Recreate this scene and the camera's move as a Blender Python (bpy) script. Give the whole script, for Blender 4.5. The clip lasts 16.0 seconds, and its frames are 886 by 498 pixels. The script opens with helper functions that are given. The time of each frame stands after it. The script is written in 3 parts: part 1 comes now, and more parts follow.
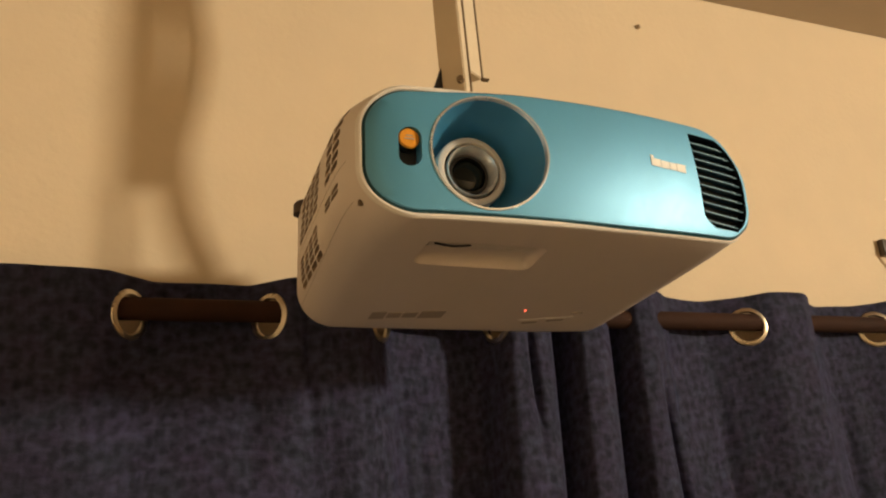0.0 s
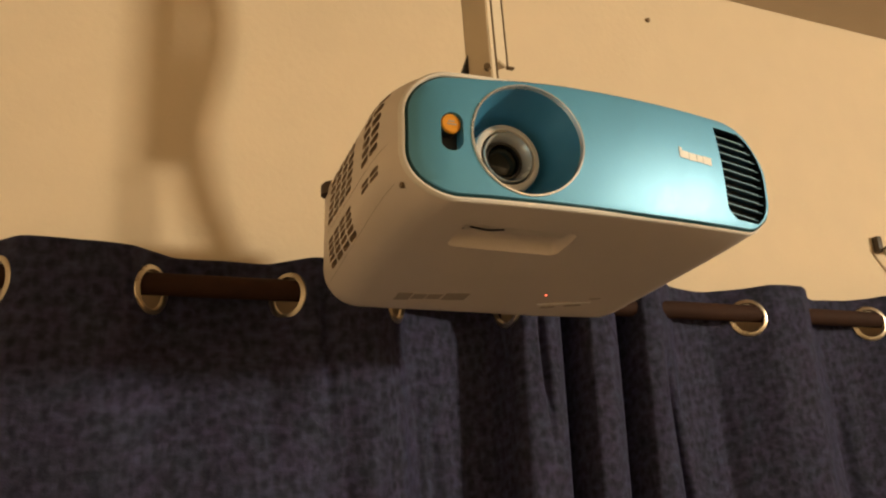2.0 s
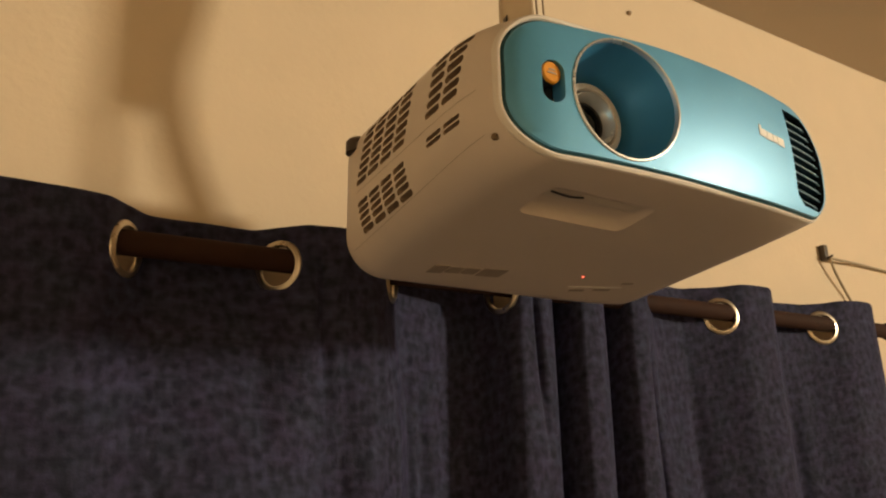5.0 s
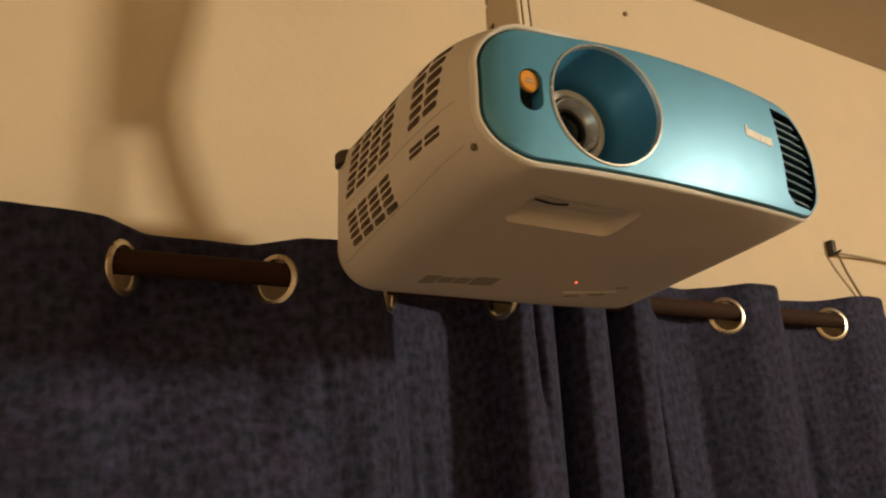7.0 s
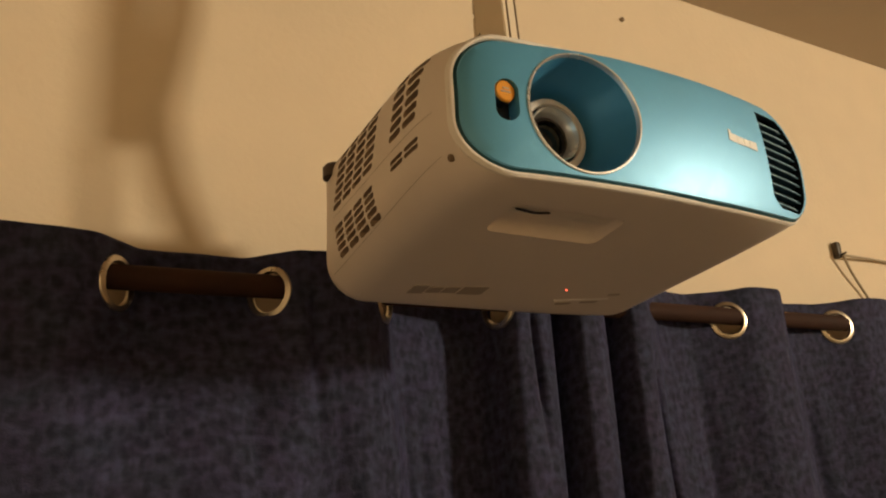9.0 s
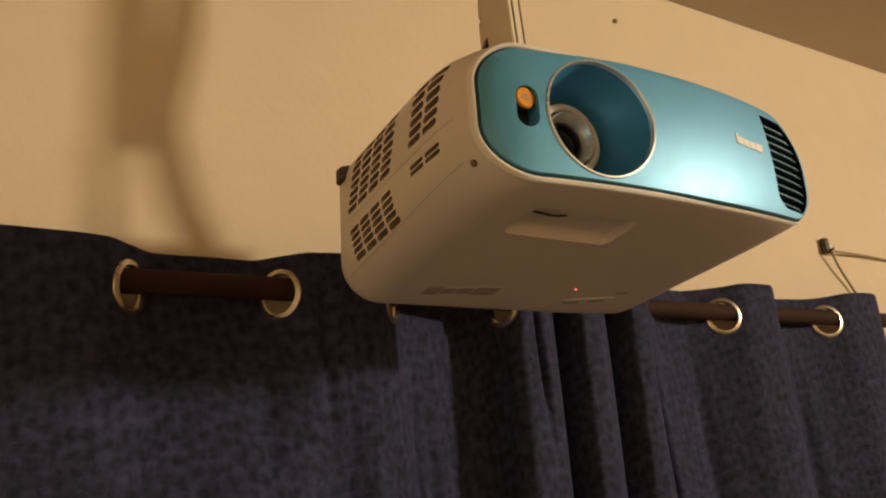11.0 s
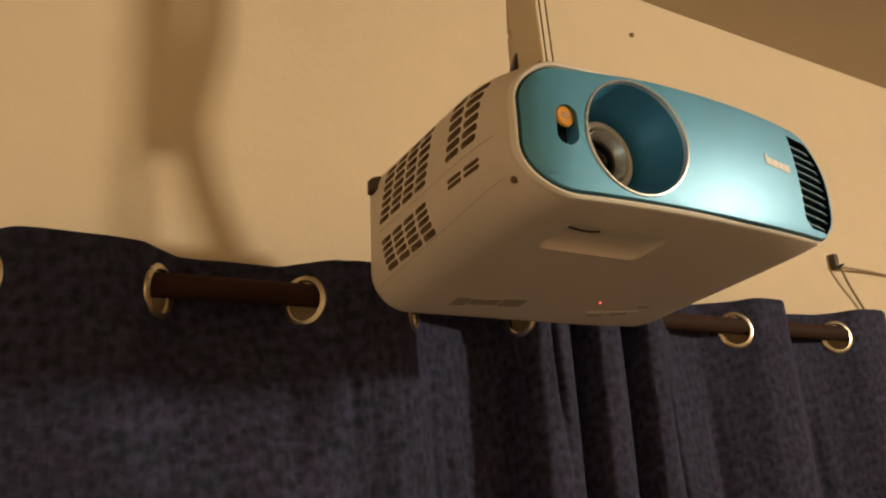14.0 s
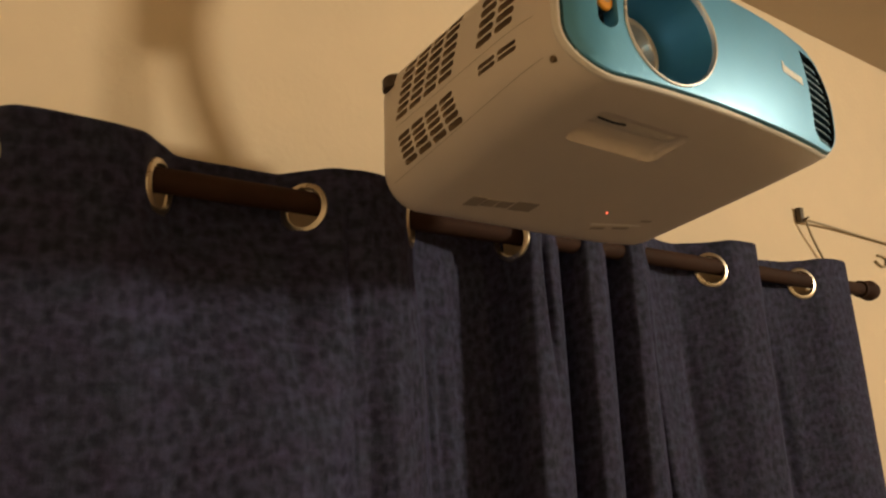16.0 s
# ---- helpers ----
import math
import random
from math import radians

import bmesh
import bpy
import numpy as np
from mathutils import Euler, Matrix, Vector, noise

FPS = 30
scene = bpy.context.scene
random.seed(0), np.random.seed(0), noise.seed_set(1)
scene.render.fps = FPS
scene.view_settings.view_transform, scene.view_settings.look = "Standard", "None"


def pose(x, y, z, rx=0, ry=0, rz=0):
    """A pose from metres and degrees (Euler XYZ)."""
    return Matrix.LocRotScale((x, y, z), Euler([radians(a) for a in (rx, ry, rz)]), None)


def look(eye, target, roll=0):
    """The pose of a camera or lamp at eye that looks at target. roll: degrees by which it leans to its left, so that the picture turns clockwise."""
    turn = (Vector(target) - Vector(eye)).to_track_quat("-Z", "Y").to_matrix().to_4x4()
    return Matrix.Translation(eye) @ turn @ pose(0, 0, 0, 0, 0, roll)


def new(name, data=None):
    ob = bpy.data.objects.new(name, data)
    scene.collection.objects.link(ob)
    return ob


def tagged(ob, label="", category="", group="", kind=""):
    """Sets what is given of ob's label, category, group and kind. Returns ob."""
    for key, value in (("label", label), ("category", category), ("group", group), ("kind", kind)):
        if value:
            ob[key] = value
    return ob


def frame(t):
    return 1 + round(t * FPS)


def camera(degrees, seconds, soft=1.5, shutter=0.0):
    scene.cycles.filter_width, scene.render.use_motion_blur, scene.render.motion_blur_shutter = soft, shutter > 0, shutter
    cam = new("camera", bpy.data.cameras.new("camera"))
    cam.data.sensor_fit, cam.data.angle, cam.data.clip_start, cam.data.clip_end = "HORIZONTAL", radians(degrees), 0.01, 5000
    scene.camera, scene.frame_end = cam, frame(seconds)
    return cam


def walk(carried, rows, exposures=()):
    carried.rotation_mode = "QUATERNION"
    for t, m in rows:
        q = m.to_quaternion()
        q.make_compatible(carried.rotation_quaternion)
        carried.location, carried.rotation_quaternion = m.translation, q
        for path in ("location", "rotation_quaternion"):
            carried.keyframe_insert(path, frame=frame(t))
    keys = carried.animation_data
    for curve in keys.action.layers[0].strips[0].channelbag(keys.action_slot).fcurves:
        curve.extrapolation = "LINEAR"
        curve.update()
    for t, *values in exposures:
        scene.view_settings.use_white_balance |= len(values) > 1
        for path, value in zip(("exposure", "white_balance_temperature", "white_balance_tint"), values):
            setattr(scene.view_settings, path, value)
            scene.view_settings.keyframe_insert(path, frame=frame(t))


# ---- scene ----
cam = camera(61.7, 16.0, soft=2.1, shutter=0.5)
PATH = [
    (0.0, (-0.1599, -0.4966, 1.9418), (0.1712, 0.3966, 2.2462), -2.80),
    (0.5, (-0.1617, -0.4991, 1.9428), (0.1717, 0.3920, 2.2509), -2.64),
    (1.0, (-0.1730, -0.5040, 1.9442), (0.1636, 0.3874, 2.2477), -2.32),
    (1.5, (-0.1956, -0.5088, 1.9444), (0.1504, 0.3811, 2.2417), -1.66),
    (2.0, (-0.2059, -0.4963, 1.9353), (0.1475, 0.3943, 2.2215), -1.61),
    (2.5, (-0.2237, -0.4859, 1.9446), (0.1463, 0.3911, 2.2512), -0.94),
    (3.0, (-0.2499, -0.4563, 1.9432), (0.1634, 0.4020, 2.2473), -0.46),
    (3.5, (-0.2882, -0.4203, 1.9416), (0.1747, 0.4158, 2.2359), -0.65),
    (4.0, (-0.3083, -0.3857, 1.9333), (0.1912, 0.4345, 2.2122), -0.58),
    (6.5, (-0.2977, -0.3599, 1.9323), (0.1742, 0.4738, 2.2190), -1.85),
    (7.0, (-0.2886, -0.3788, 1.9364), (0.1841, 0.4543, 2.2234), -2.30),
    (7.5, (-0.2815, -0.3962, 1.9391), (0.1919, 0.4425, 2.2084), -2.57),
    (8.0, (-0.2726, -0.3991, 1.9353), (0.1932, 0.4469, 2.1949), -2.82),
    (8.5, (-0.2669, -0.3840, 1.9289), (0.2051, 0.4601, 2.1831), -2.84),
    (9.0, (-0.2681, -0.3926, 1.9368), (0.1869, 0.4466, 2.2346), -2.98),
    (11.5, (-0.3103, -0.3885, 1.9385), (0.1727, 0.4372, 2.2299), -3.85),
    (12.0, (-0.3161, -0.3696, 1.9359), (0.1721, 0.4566, 2.2171), -3.10),
    (12.5, (-0.3171, -0.3619, 1.9301), (0.1877, 0.4565, 2.2048), -3.04),
    (13.0, (-0.3212, -0.3688, 1.9314), (0.1780, 0.4467, 2.2242), -3.05),
    (13.5, (-0.3211, -0.3722, 1.9288), (0.1589, 0.4575, 2.2136), -2.93),
    (14.0, (-0.3333, -0.3871, 1.9431), (0.1455, 0.4384, 2.2420), -2.80),
    (14.5, (-0.3358, -0.3860, 1.9415), (0.1468, 0.4416, 2.2282), -2.57),
    (15.0, (-0.3449, -0.3741, 1.9329), (0.1554, 0.4424, 2.2208), -2.62),
    (15.5, (-0.3555, -0.3463, 1.9169), (0.1841, 0.4528, 2.1820), -2.63),
    (16.0, (-0.3792, -0.3344, 1.8774), (0.1642, 0.4631, 2.1393), -1.87),
]
walk(cam, [(t, look(eye, target, roll)) for t, eye, target, roll in PATH],
     [(0.0, 0.10), (4.2, 0.06), (6.3, -0.13), (16.0, -0.13)])

# ---- light: one warm batten lamp, high on the side wall behind the viewer, in a closed room ----
world = bpy.data.worlds.new("world")
scene.world = world
world.use_nodes = True
world.node_tree.nodes["Background"].inputs[0].default_value = (0.9, 0.75, 0.6, 1)
world.node_tree.nodes["Background"].inputs[1].default_value = 0.0
lamp = bpy.data.lights.new("wall_lamp", "AREA")
lamp.shape, lamp.size, lamp.size_y = "RECTANGLE", 0.22, 0.42
lamp.energy, lamp.color = 150.0, (1.0, 0.828, 0.578)
lamp_ob = new("wall_lamp", lamp)
lamp_ob.location, lamp_ob.rotation_euler = (3.04, -2.48, 2.71), (0, radians(90), 0)


# ---- materials ----
def mat(name, colour, rough=0.5, metal=0.0, var=0.06, scale=60.0, bump=0.0, bump_scale=300.0, coat=0.0, coat_rough=0.03):
    """A surface with two scales of variation and a fine relief, in object metres."""
    m = bpy.data.materials.new(name)
    m.use_nodes = True
    nt = m.node_tree
    b = nt.nodes["Principled BSDF"]
    b.inputs["Metallic"].default_value = metal
    b.inputs["Coat Weight"].default_value = coat
    b.inputs["Coat Roughness"].default_value = coat_rough
    co = nt.nodes.new("ShaderNodeTexCoord")
    n1, n2 = nt.nodes.new("ShaderNodeTexNoise"), nt.nodes.new("ShaderNodeTexNoise")
    n1.inputs["Scale"].default_value, n1.inputs["Detail"].default_value = scale, 5
    n2.inputs["Scale"].default_value, n2.inputs["Detail"].default_value = scale * 0.12, 3
    for n in (n1, n2):
        nt.links.new(co.outputs["Object"], n.inputs["Vector"])
    add = nt.nodes.new("ShaderNodeMath")
    nt.links.new(n1.outputs["Fac"], add.inputs[0])
    nt.links.new(n2.outputs["Fac"], add.inputs[1])
    ramp = nt.nodes.new("ShaderNodeMapRange")
    ramp.inputs[1].default_value, ramp.inputs[2].default_value = 0.6, 1.4
    ramp.inputs[3].default_value, ramp.inputs[4].default_value = 1 - var, 1 + var
    nt.links.new(add.outputs[0], ramp.inputs[0])
    mix = nt.nodes.new("ShaderNodeVectorMath")
    mix.operation = "SCALE"
    mix.inputs[0].default_value = colour
    nt.links.new(ramp.outputs[0], mix.inputs["Scale"])
    nt.links.new(mix.outputs[0], b.inputs["Base Color"])
    rr = nt.nodes.new("ShaderNodeMapRange")
    rr.inputs[1].default_value, rr.inputs[2].default_value = 0.6, 1.4
    rr.inputs[3].default_value, rr.inputs[4].default_value = max(rough - 0.06, 0.02), min(rough + 0.06, 1)
    nt.links.new(add.outputs[0], rr.inputs[0])
    nt.links.new(rr.outputs[0], b.inputs["Roughness"])
    if bump:
        nb = nt.nodes.new("ShaderNodeTexNoise")
        nb.inputs["Scale"].default_value, nb.inputs["Detail"].default_value = bump_scale, 4
        nt.links.new(co.outputs["Object"], nb.inputs["Vector"])
        bp = nt.nodes.new("ShaderNodeBump")
        bp.inputs["Strength"].default_value, bp.inputs["Distance"].default_value = bump, 0.002
        nt.links.new(nb.outputs["Fac"], bp.inputs["Height"])
        nt.links.new(bp.outputs["Normal"], b.inputs["Normal"])
    return m


M_WALL = mat("wall_paint", (0.76, 0.635, 0.465), 0.75, var=0.035, scale=14, bump=0.25, bump_scale=90)
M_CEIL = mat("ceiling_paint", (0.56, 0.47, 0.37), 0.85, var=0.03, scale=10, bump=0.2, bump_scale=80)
M_FLOOR = mat("floor_tile", (0.05, 0.040, 0.034), 0.45, var=0.1, scale=8)
M_WHITE = mat("white_plastic", (0.76, 0.68, 0.605), 0.42, var=0.02, scale=40, bump=0.06, bump_scale=1500)
M_SEAM = mat("plastic_seam", (0.50, 0.43, 0.36), 0.6, var=0.05)
M_RIM = mat("white_rim_plastic", (0.85, 0.81, 0.75), 0.3, var=0.02, scale=40)
M_BLUE = mat("satin_blue_panel", (0.100, 0.385, 0.64), 0.48, metal=0.36, var=0.02, scale=200, coat=0.65, coat_rough=0.42, bump=0.03, bump_scale=2500)
M_HOOD = mat("blue_hood", (0.070, 0.30, 0.52), 0.34, metal=0.25, var=0.03, scale=100)
M_SLAT = mat("dark_blue_slat", (0.028, 0.095, 0.145), 0.4, metal=0.2, var=0.05)
M_SLAT_GLINT = mat("slat_edge_glint", (0.30, 0.50, 0.68), 0.3, metal=0.2, var=0.08, scale=300)
M_EDGE = mat("dark_teal_edge", (0.016, 0.085, 0.115), 0.45, metal=0.3, var=0.05)
M_CHROME = mat("chrome_ring", (0.93, 0.93, 0.93), 0.26, metal=0.7, var=0.02)
M_LENSRING = mat("cream_lens_barrel", (0.74, 0.68, 0.60), 0.35, var=0.03, scale=80)
M_BLACK = mat("black_plastic", (0.015, 0.013, 0.012), 0.4, var=0.1)
M_DARK = mat("dark_recess", (0.008, 0.013, 0.018), 0.6, var=0.1)
M_BARREL = mat("silver_barrel", (0.66, 0.61, 0.54), 0.28, metal=0.35, var=0.05)
M_GLASS = mat("lens_glass", (0.006, 0.009, 0.008), 0.08, var=0.0)
M_GLASS.node_tree.nodes["Principled BSDF"].inputs["Specular IOR Level"].default_value = 0.3
M_YELLOW = mat("orange_button", (0.72, 0.30, 0.02), 0.4, var=0.08, scale=300)
M_PRINT = mat("pale_print", (0.88, 0.87, 0.85), 0.4, var=0.02)
M_PRINT2 = mat("grey_print", (0.40, 0.34, 0.28), 0.5, var=0.05)
M_ROD = mat("dark_wood_rod", (0.040, 0.018, 0.012), 0.8, var=0.25, scale=50)
M_ROD.node_tree.nodes["Principled BSDF"].inputs["Specular IOR Level"].default_value = 0.2
M_BRASS = mat("antique_brass", (0.62, 0.55, 0.44), 0.3, metal=1.0, var=0.08, scale=150)
M_POLE = mat("cream_pole_paint", (0.70, 0.60, 0.45), 0.45, var=0.05, scale=30)
M_WIRE = mat("grey_cable", (0.36, 0.29, 0.19), 0.5, var=0.1)
M_LINE = mat("joint_shadow_brown", (0.20, 0.14, 0.08), 0.7, var=0.1)
M_VENT = mat("dark_brown_vent", (0.10, 0.068, 0.045), 0.7, var=0.1)
M_NAIL = mat("nail_head_tan", (0.34, 0.25, 0.16), 0.6, var=0.1)
# shade inside the white slots, put into a brown colour
M_RECESS_SHADE = mat("brown_recess_shade", (0.38, 0.28, 0.19), 0.7, var=0.1)
M_FOOT = mat("dark_brown_rubber", (0.07, 0.048, 0.035), 0.6, var=0.15)
M_IRON = mat("iron_nail", (0.06, 0.045, 0.03), 0.5, var=0.2)


def led_mat():
    m = mat("red_led", (0.6, 0.05, 0.03), 0.3)
    b = m.node_tree.nodes["Principled BSDF"]
    b.inputs["Emission Color"].default_value = (1.0, 0.12, 0.06, 1)
    b.inputs["Emission Strength"].default_value = 3.0
    return m


M_LED = led_mat()


def fabric_mat():
    """Blue-grey jacquard: rows of dark paired leaf motifs over a soft slubby weave."""
    m = mat("jacquard_fabric", (1, 1, 1), 0.85, var=0.0)
    nt = m.node_tree
    b = nt.nodes["Principled BSDF"]
    co = nt.nodes.new("ShaderNodeTexCoord")

    def node(kind, **inputs):
        n = nt.nodes.new("ShaderNode" + kind)
        for k, v in inputs.items():
            n.inputs[k].default_value = v
        return n

    def scaled(vec):
        n = node("VectorMath")
        n.operation = "MULTIPLY"
        n.inputs[1].default_value = vec
        nt.links.new(co.outputs["UV"], n.inputs[0])
        return n.outputs[0]

    def noise_range(source, scale, detail, lo, hi):
        n = node("TexNoise", Scale=scale, Detail=detail)
        nt.links.new(source, n.inputs["Vector"])
        r = node("MapRange")
        for i, v in enumerate((0.3, 0.7, lo, hi)):
            r.inputs[i + 1].default_value = v
        nt.links.new(n.outputs["Fac"], r.inputs[0])
        return r.outputs[0]

    def times(p, q):
        n = node("Math")
        n.operation = "MULTIPLY"
        nt.links.new(p, n.inputs[0])
        nt.links.new(q, n.inputs[1])
        return n.outputs[0]

    def motif(vec, spin, edges, loose, seed):
        """Slanted dark leaves on a loose lattice."""
        rot = node("Mapping")
        rot.inputs["Rotation"].default_value = (0, 0, spin)
        rot.inputs["Location"].default_value = (seed, seed * 0.7, 0)
        rot.inputs["Scale"].default_value = vec
        nt.links.new(co.outputs["UV"], rot.inputs["Vector"])
        warp = node("TexNoise", Scale=1.3, Detail=1.0)
        nt.links.new(rot.outputs[0], warp.inputs["Vector"])
        wadd = node("VectorMath")
        wadd.operation = "MULTIPLY_ADD"
        wadd.inputs[1].default_value = (0.9, 0.9, 0)
        nt.links.new(warp.outputs["Color"], wadd.inputs[0])
        nt.links.new(rot.outputs[0], wadd.inputs[2])
        vor = node("TexVoronoi", Scale=1.0, Randomness=loose)
        vor.feature, vor.voronoi_dimensions = "F1", "2D"
        nt.links.new(wadd.outputs[0], vor.inputs["Vector"])
        r = node("MapRange")
        r.interpolation_type = "SMOOTHSTEP"
        for i, v in enumerate(edges):
            r.inputs[i + 1].default_value = v
        nt.links.new(vor.outputs["Distance"], r.inputs[0])
        return r.outputs[0]

    leaves = motif((66, 50, 1), 0.2, (0.06, 0.48, 0.64, 1.09), 0.4, 0.0)
    blocks = noise_range(scaled((78, 88, 0)), 1.0, 1, 0.62, 1.34)
    tone = times(leaves, blocks)
    tone = times(tone, noise_range(co.outputs["UV"], 40, 3, 0.84, 1.16))
    for stretch in ((230, 40, 0), (46, 240, 0)):
        tone = times(tone, noise_range(scaled(stretch), 1.0, 2, 0.90, 1.10))
    tint = node("Mix")
    tint.data_type = "RGBA"
    nt.links.new(noise_range(co.outputs["UV"], 26, 2, 0.0, 1.0), tint.inputs["Factor"])
    tint.inputs["A"].default_value = (FABRIC[0] * 0.92, FABRIC[1] * 1.03, FABRIC[2] * 0.97, 1)
    tint.inputs["B"].default_value = (FABRIC[0] * 1.10, FABRIC[1] * 0.95, FABRIC[2] * 1.06, 1)
    sc = node("VectorMath")
    sc.operation = "SCALE"
    nt.links.new(tint.outputs["Result"], sc.inputs[0])
    nt.links.new(tone, sc.inputs["Scale"])
    nt.links.new(sc.outputs[0], b.inputs["Base Color"])
    b.inputs["Specular IOR Level"].default_value = 0.2
    b.inputs["Sheen Weight"].default_value = 0.16
    b.inputs["Sheen Tint"].default_value = (0.34, 0.38, 1.0, 1)
    b.inputs["Sheen Roughness"].default_value = 0.5
    weave = node("TexNoise", Scale=420.0, Detail=3.0)
    nt.links.new(co.outputs["UV"], weave.inputs["Vector"])
    hadd = node("Math")
    nt.links.new(weave.outputs["Fac"], hadd.inputs[0])
    nt.links.new(leaves, hadd.inputs[1])
    bp = node("Bump", Strength=0.4, Distance=0.002)
    nt.links.new(hadd.outputs[0], bp.inputs["Height"])
    nt.links.new(bp.outputs["Normal"], b.inputs["Normal"])
    return m


FABRIC = (0.0282, 0.0312, 0.0635)
M_FABRIC = fabric_mat()


# ---- mesh helpers ----
def part(name, bm, material, parent=None, label="", smooth=True):
    """Links a bmesh as one mesh object, under a thing or a part where one is given."""
    bmesh.ops.recalc_face_normals(bm, faces=bm.faces)
    me = bpy.data.meshes.new(name)
    bm.to_mesh(me)
    bm.free()
    if smooth:
        me.shade_smooth()
        me.set_sharp_from_angle(angle=radians(38))
    me.materials.append(material)
    ob = new(name, me)
    if parent:
        ob.parent = parent
        bpy.context.view_layer.update()
        ob.matrix_parent_inverse = parent.matrix_world.inverted()
    if label:
        tagged(ob, label)
    return ob


def thing(name, at, label, category, group="", kind=""):
    ob = new(name)
    ob.location = at
    ob.empty_display_size = 0.05
    bpy.context.view_layer.update()
    return tagged(ob, label, category, group, kind)


def box(x0, x1, y0, y1, z0, z1, bevel=0.0, bm=None):
    bm = bm or bmesh.new()
    r = bmesh.ops.create_cube(bm, size=1, matrix=Matrix.Translation(((x0 + x1) / 2, (y0 + y1) / 2, (z0 + z1) / 2)) @ Matrix.Diagonal((x1 - x0, y1 - y0, z1 - z0, 1)))
    if bevel:
        es = list({e for v in r["verts"] for e in v.link_edges})
        bmesh.ops.bevel(bm, geom=es, offset=bevel, segments=3, profile=0.5, affect="EDGES")
    return bm


def cylinder(p, q, r0, r1=None, n=24, bm=None):
    """A cylinder or cone from p to q."""
    bm = bm or bmesh.new()
    p, q = Vector(p), Vector(q)
    m = Matrix.Translation((p + q) / 2) @ (q - p).to_track_quat("Z", "Y").to_matrix().to_4x4()
    bmesh.ops.create_cone(bm, cap_ends=True, segments=n, radius1=r0, radius2=r0 if r1 is None else r1, depth=(q - p).length, matrix=m)
    return bm


def revolve(profile, centre, axis, n=64, bm=None, closed=False):
    """Turns (radius, along) pairs about an axis through centre."""
    bm = bm or bmesh.new()
    q = Vector(axis).to_track_quat("Z", "Y").to_matrix()
    rings = [[bm.verts.new(Vector(centre) + q @ Vector((r * math.cos(2 * math.pi * i / n), r * math.sin(2 * math.pi * i / n), h))) for i in range(n)] for r, h in profile]
    pairs = list(zip(rings, rings[1:])) + ([(rings[-1], rings[0])] if closed else [])
    for a, b in pairs:
        for i in range(n):
            bm.faces.new((a[i], a[(i + 1) % n], b[(i + 1) % n], b[i]))
    return bm


def tube(points, r, n=10, bm=None):
    """A round cable through points."""
    bm = bm or bmesh.new()
    pts = [Vector(p) for p in points]
    fine = []
    for i in range(len(pts) - 1):
        a, b, c, d = pts[max(i - 1, 0)], pts[i], pts[i + 1], pts[min(i + 2, len(pts) - 1)]
        for k in range(8):
            t = k / 8
            fine.append(0.5 * (2 * b + (c - a) * t + (2 * a - 5 * b + 4 * c - d) * t * t + (3 * b - a - 3 * c + d) * t ** 3))
    fine.append(pts[-1])
    rings = []
    for i, p in enumerate(fine):
        d = (fine[min(i + 1, len(fine) - 1)] - fine[max(i - 1, 0)]).normalized()
        q = d.to_track_quat("Z", "Y").to_matrix()
        rings.append([bm.verts.new(p + q @ Vector((r * math.cos(2 * math.pi * k / n), r * math.sin(2 * math.pi * k / n), 0))) for k in range(n)])
    for a, b in zip(rings, rings[1:]):
        for k in range(n):
            bm.faces.new((a[k], a[(k + 1) % n], b[(k + 1) % n], b[k]))
    bm.faces.new(rings[0][::-1])
    bm.faces.new(rings[-1])
    return bm


def cut(ob, bm, inner=None):
    """Takes the solids in bm out of ob's mesh for good."""
    bmesh.ops.recalc_face_normals(bm, faces=bm.faces)
    me = bpy.data.meshes.new("cutter")
    bm.to_mesh(me)
    bm.free()
    if inner:
        me.materials.append(inner)
    cutter = new("cutter", me)
    mod = ob.modifiers.new("cut", "BOOLEAN")
    mod.operation, mod.solver, mod.object = "DIFFERENCE", "EXACT", cutter
    if inner:
        mod.material_mode = "TRANSFER"
    size = ob.dimensions.copy()
    for own in (False, True):
        mod.use_self = own
        bpy.context.view_layer.update()
        done = bpy.data.meshes.new_from_object(ob.evaluated_get(bpy.context.evaluated_depsgraph_get()))
        spans = [max(v.co[i] for v in done.vertices) - min(v.co[i] for v in done.vertices) for i in range(3)]
        if all(a < b + 0.002 for a, b in zip(spans, size)):
            break
    ob.modifiers.clear()
    ob.data = done
    done.set_sharp_from_angle(angle=radians(38))
    bpy.data.objects.remove(cutter)


# ---- the room ----
WALL_Y, CEIL_Z, X0, X1, Y0 = 0.487, 2.825, -1.62, 3.07, -4.2
T = 0.12
for name, dims, m, label in (
    ("wall_north", (X0 - T, X1 + T, WALL_Y, WALL_Y + T, -0.1, CEIL_Z + 0.1), M_WALL, "cream painted wall behind the curtain"),
    ("wall_south", (X0 - T, X1 + T, Y0 - T, Y0, -0.1, CEIL_Z + 0.1), M_WALL, "plain cream painted wall"),
    ("wall_west", (X0 - T, X0, Y0 + 0.002, WALL_Y - 0.002, -0.1, CEIL_Z + 0.1), M_WALL, "plain cream painted side wall"),
    ("wall_east", (X1, X1 + T, Y0 + 0.002, WALL_Y - 0.002, -0.1, CEIL_Z + 0.1), M_WALL, "plain cream painted side wall"),
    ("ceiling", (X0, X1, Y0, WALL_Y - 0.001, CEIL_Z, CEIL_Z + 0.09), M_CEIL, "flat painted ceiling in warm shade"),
    ("floor", (X0, X1, Y0, WALL_Y - 0.001, -0.09, 0.0), M_FLOOR, "plain brown floor"),
):
    tagged(part(name, box(*dims), m, smooth=False), label, name.split("_")[0], kind="structure")

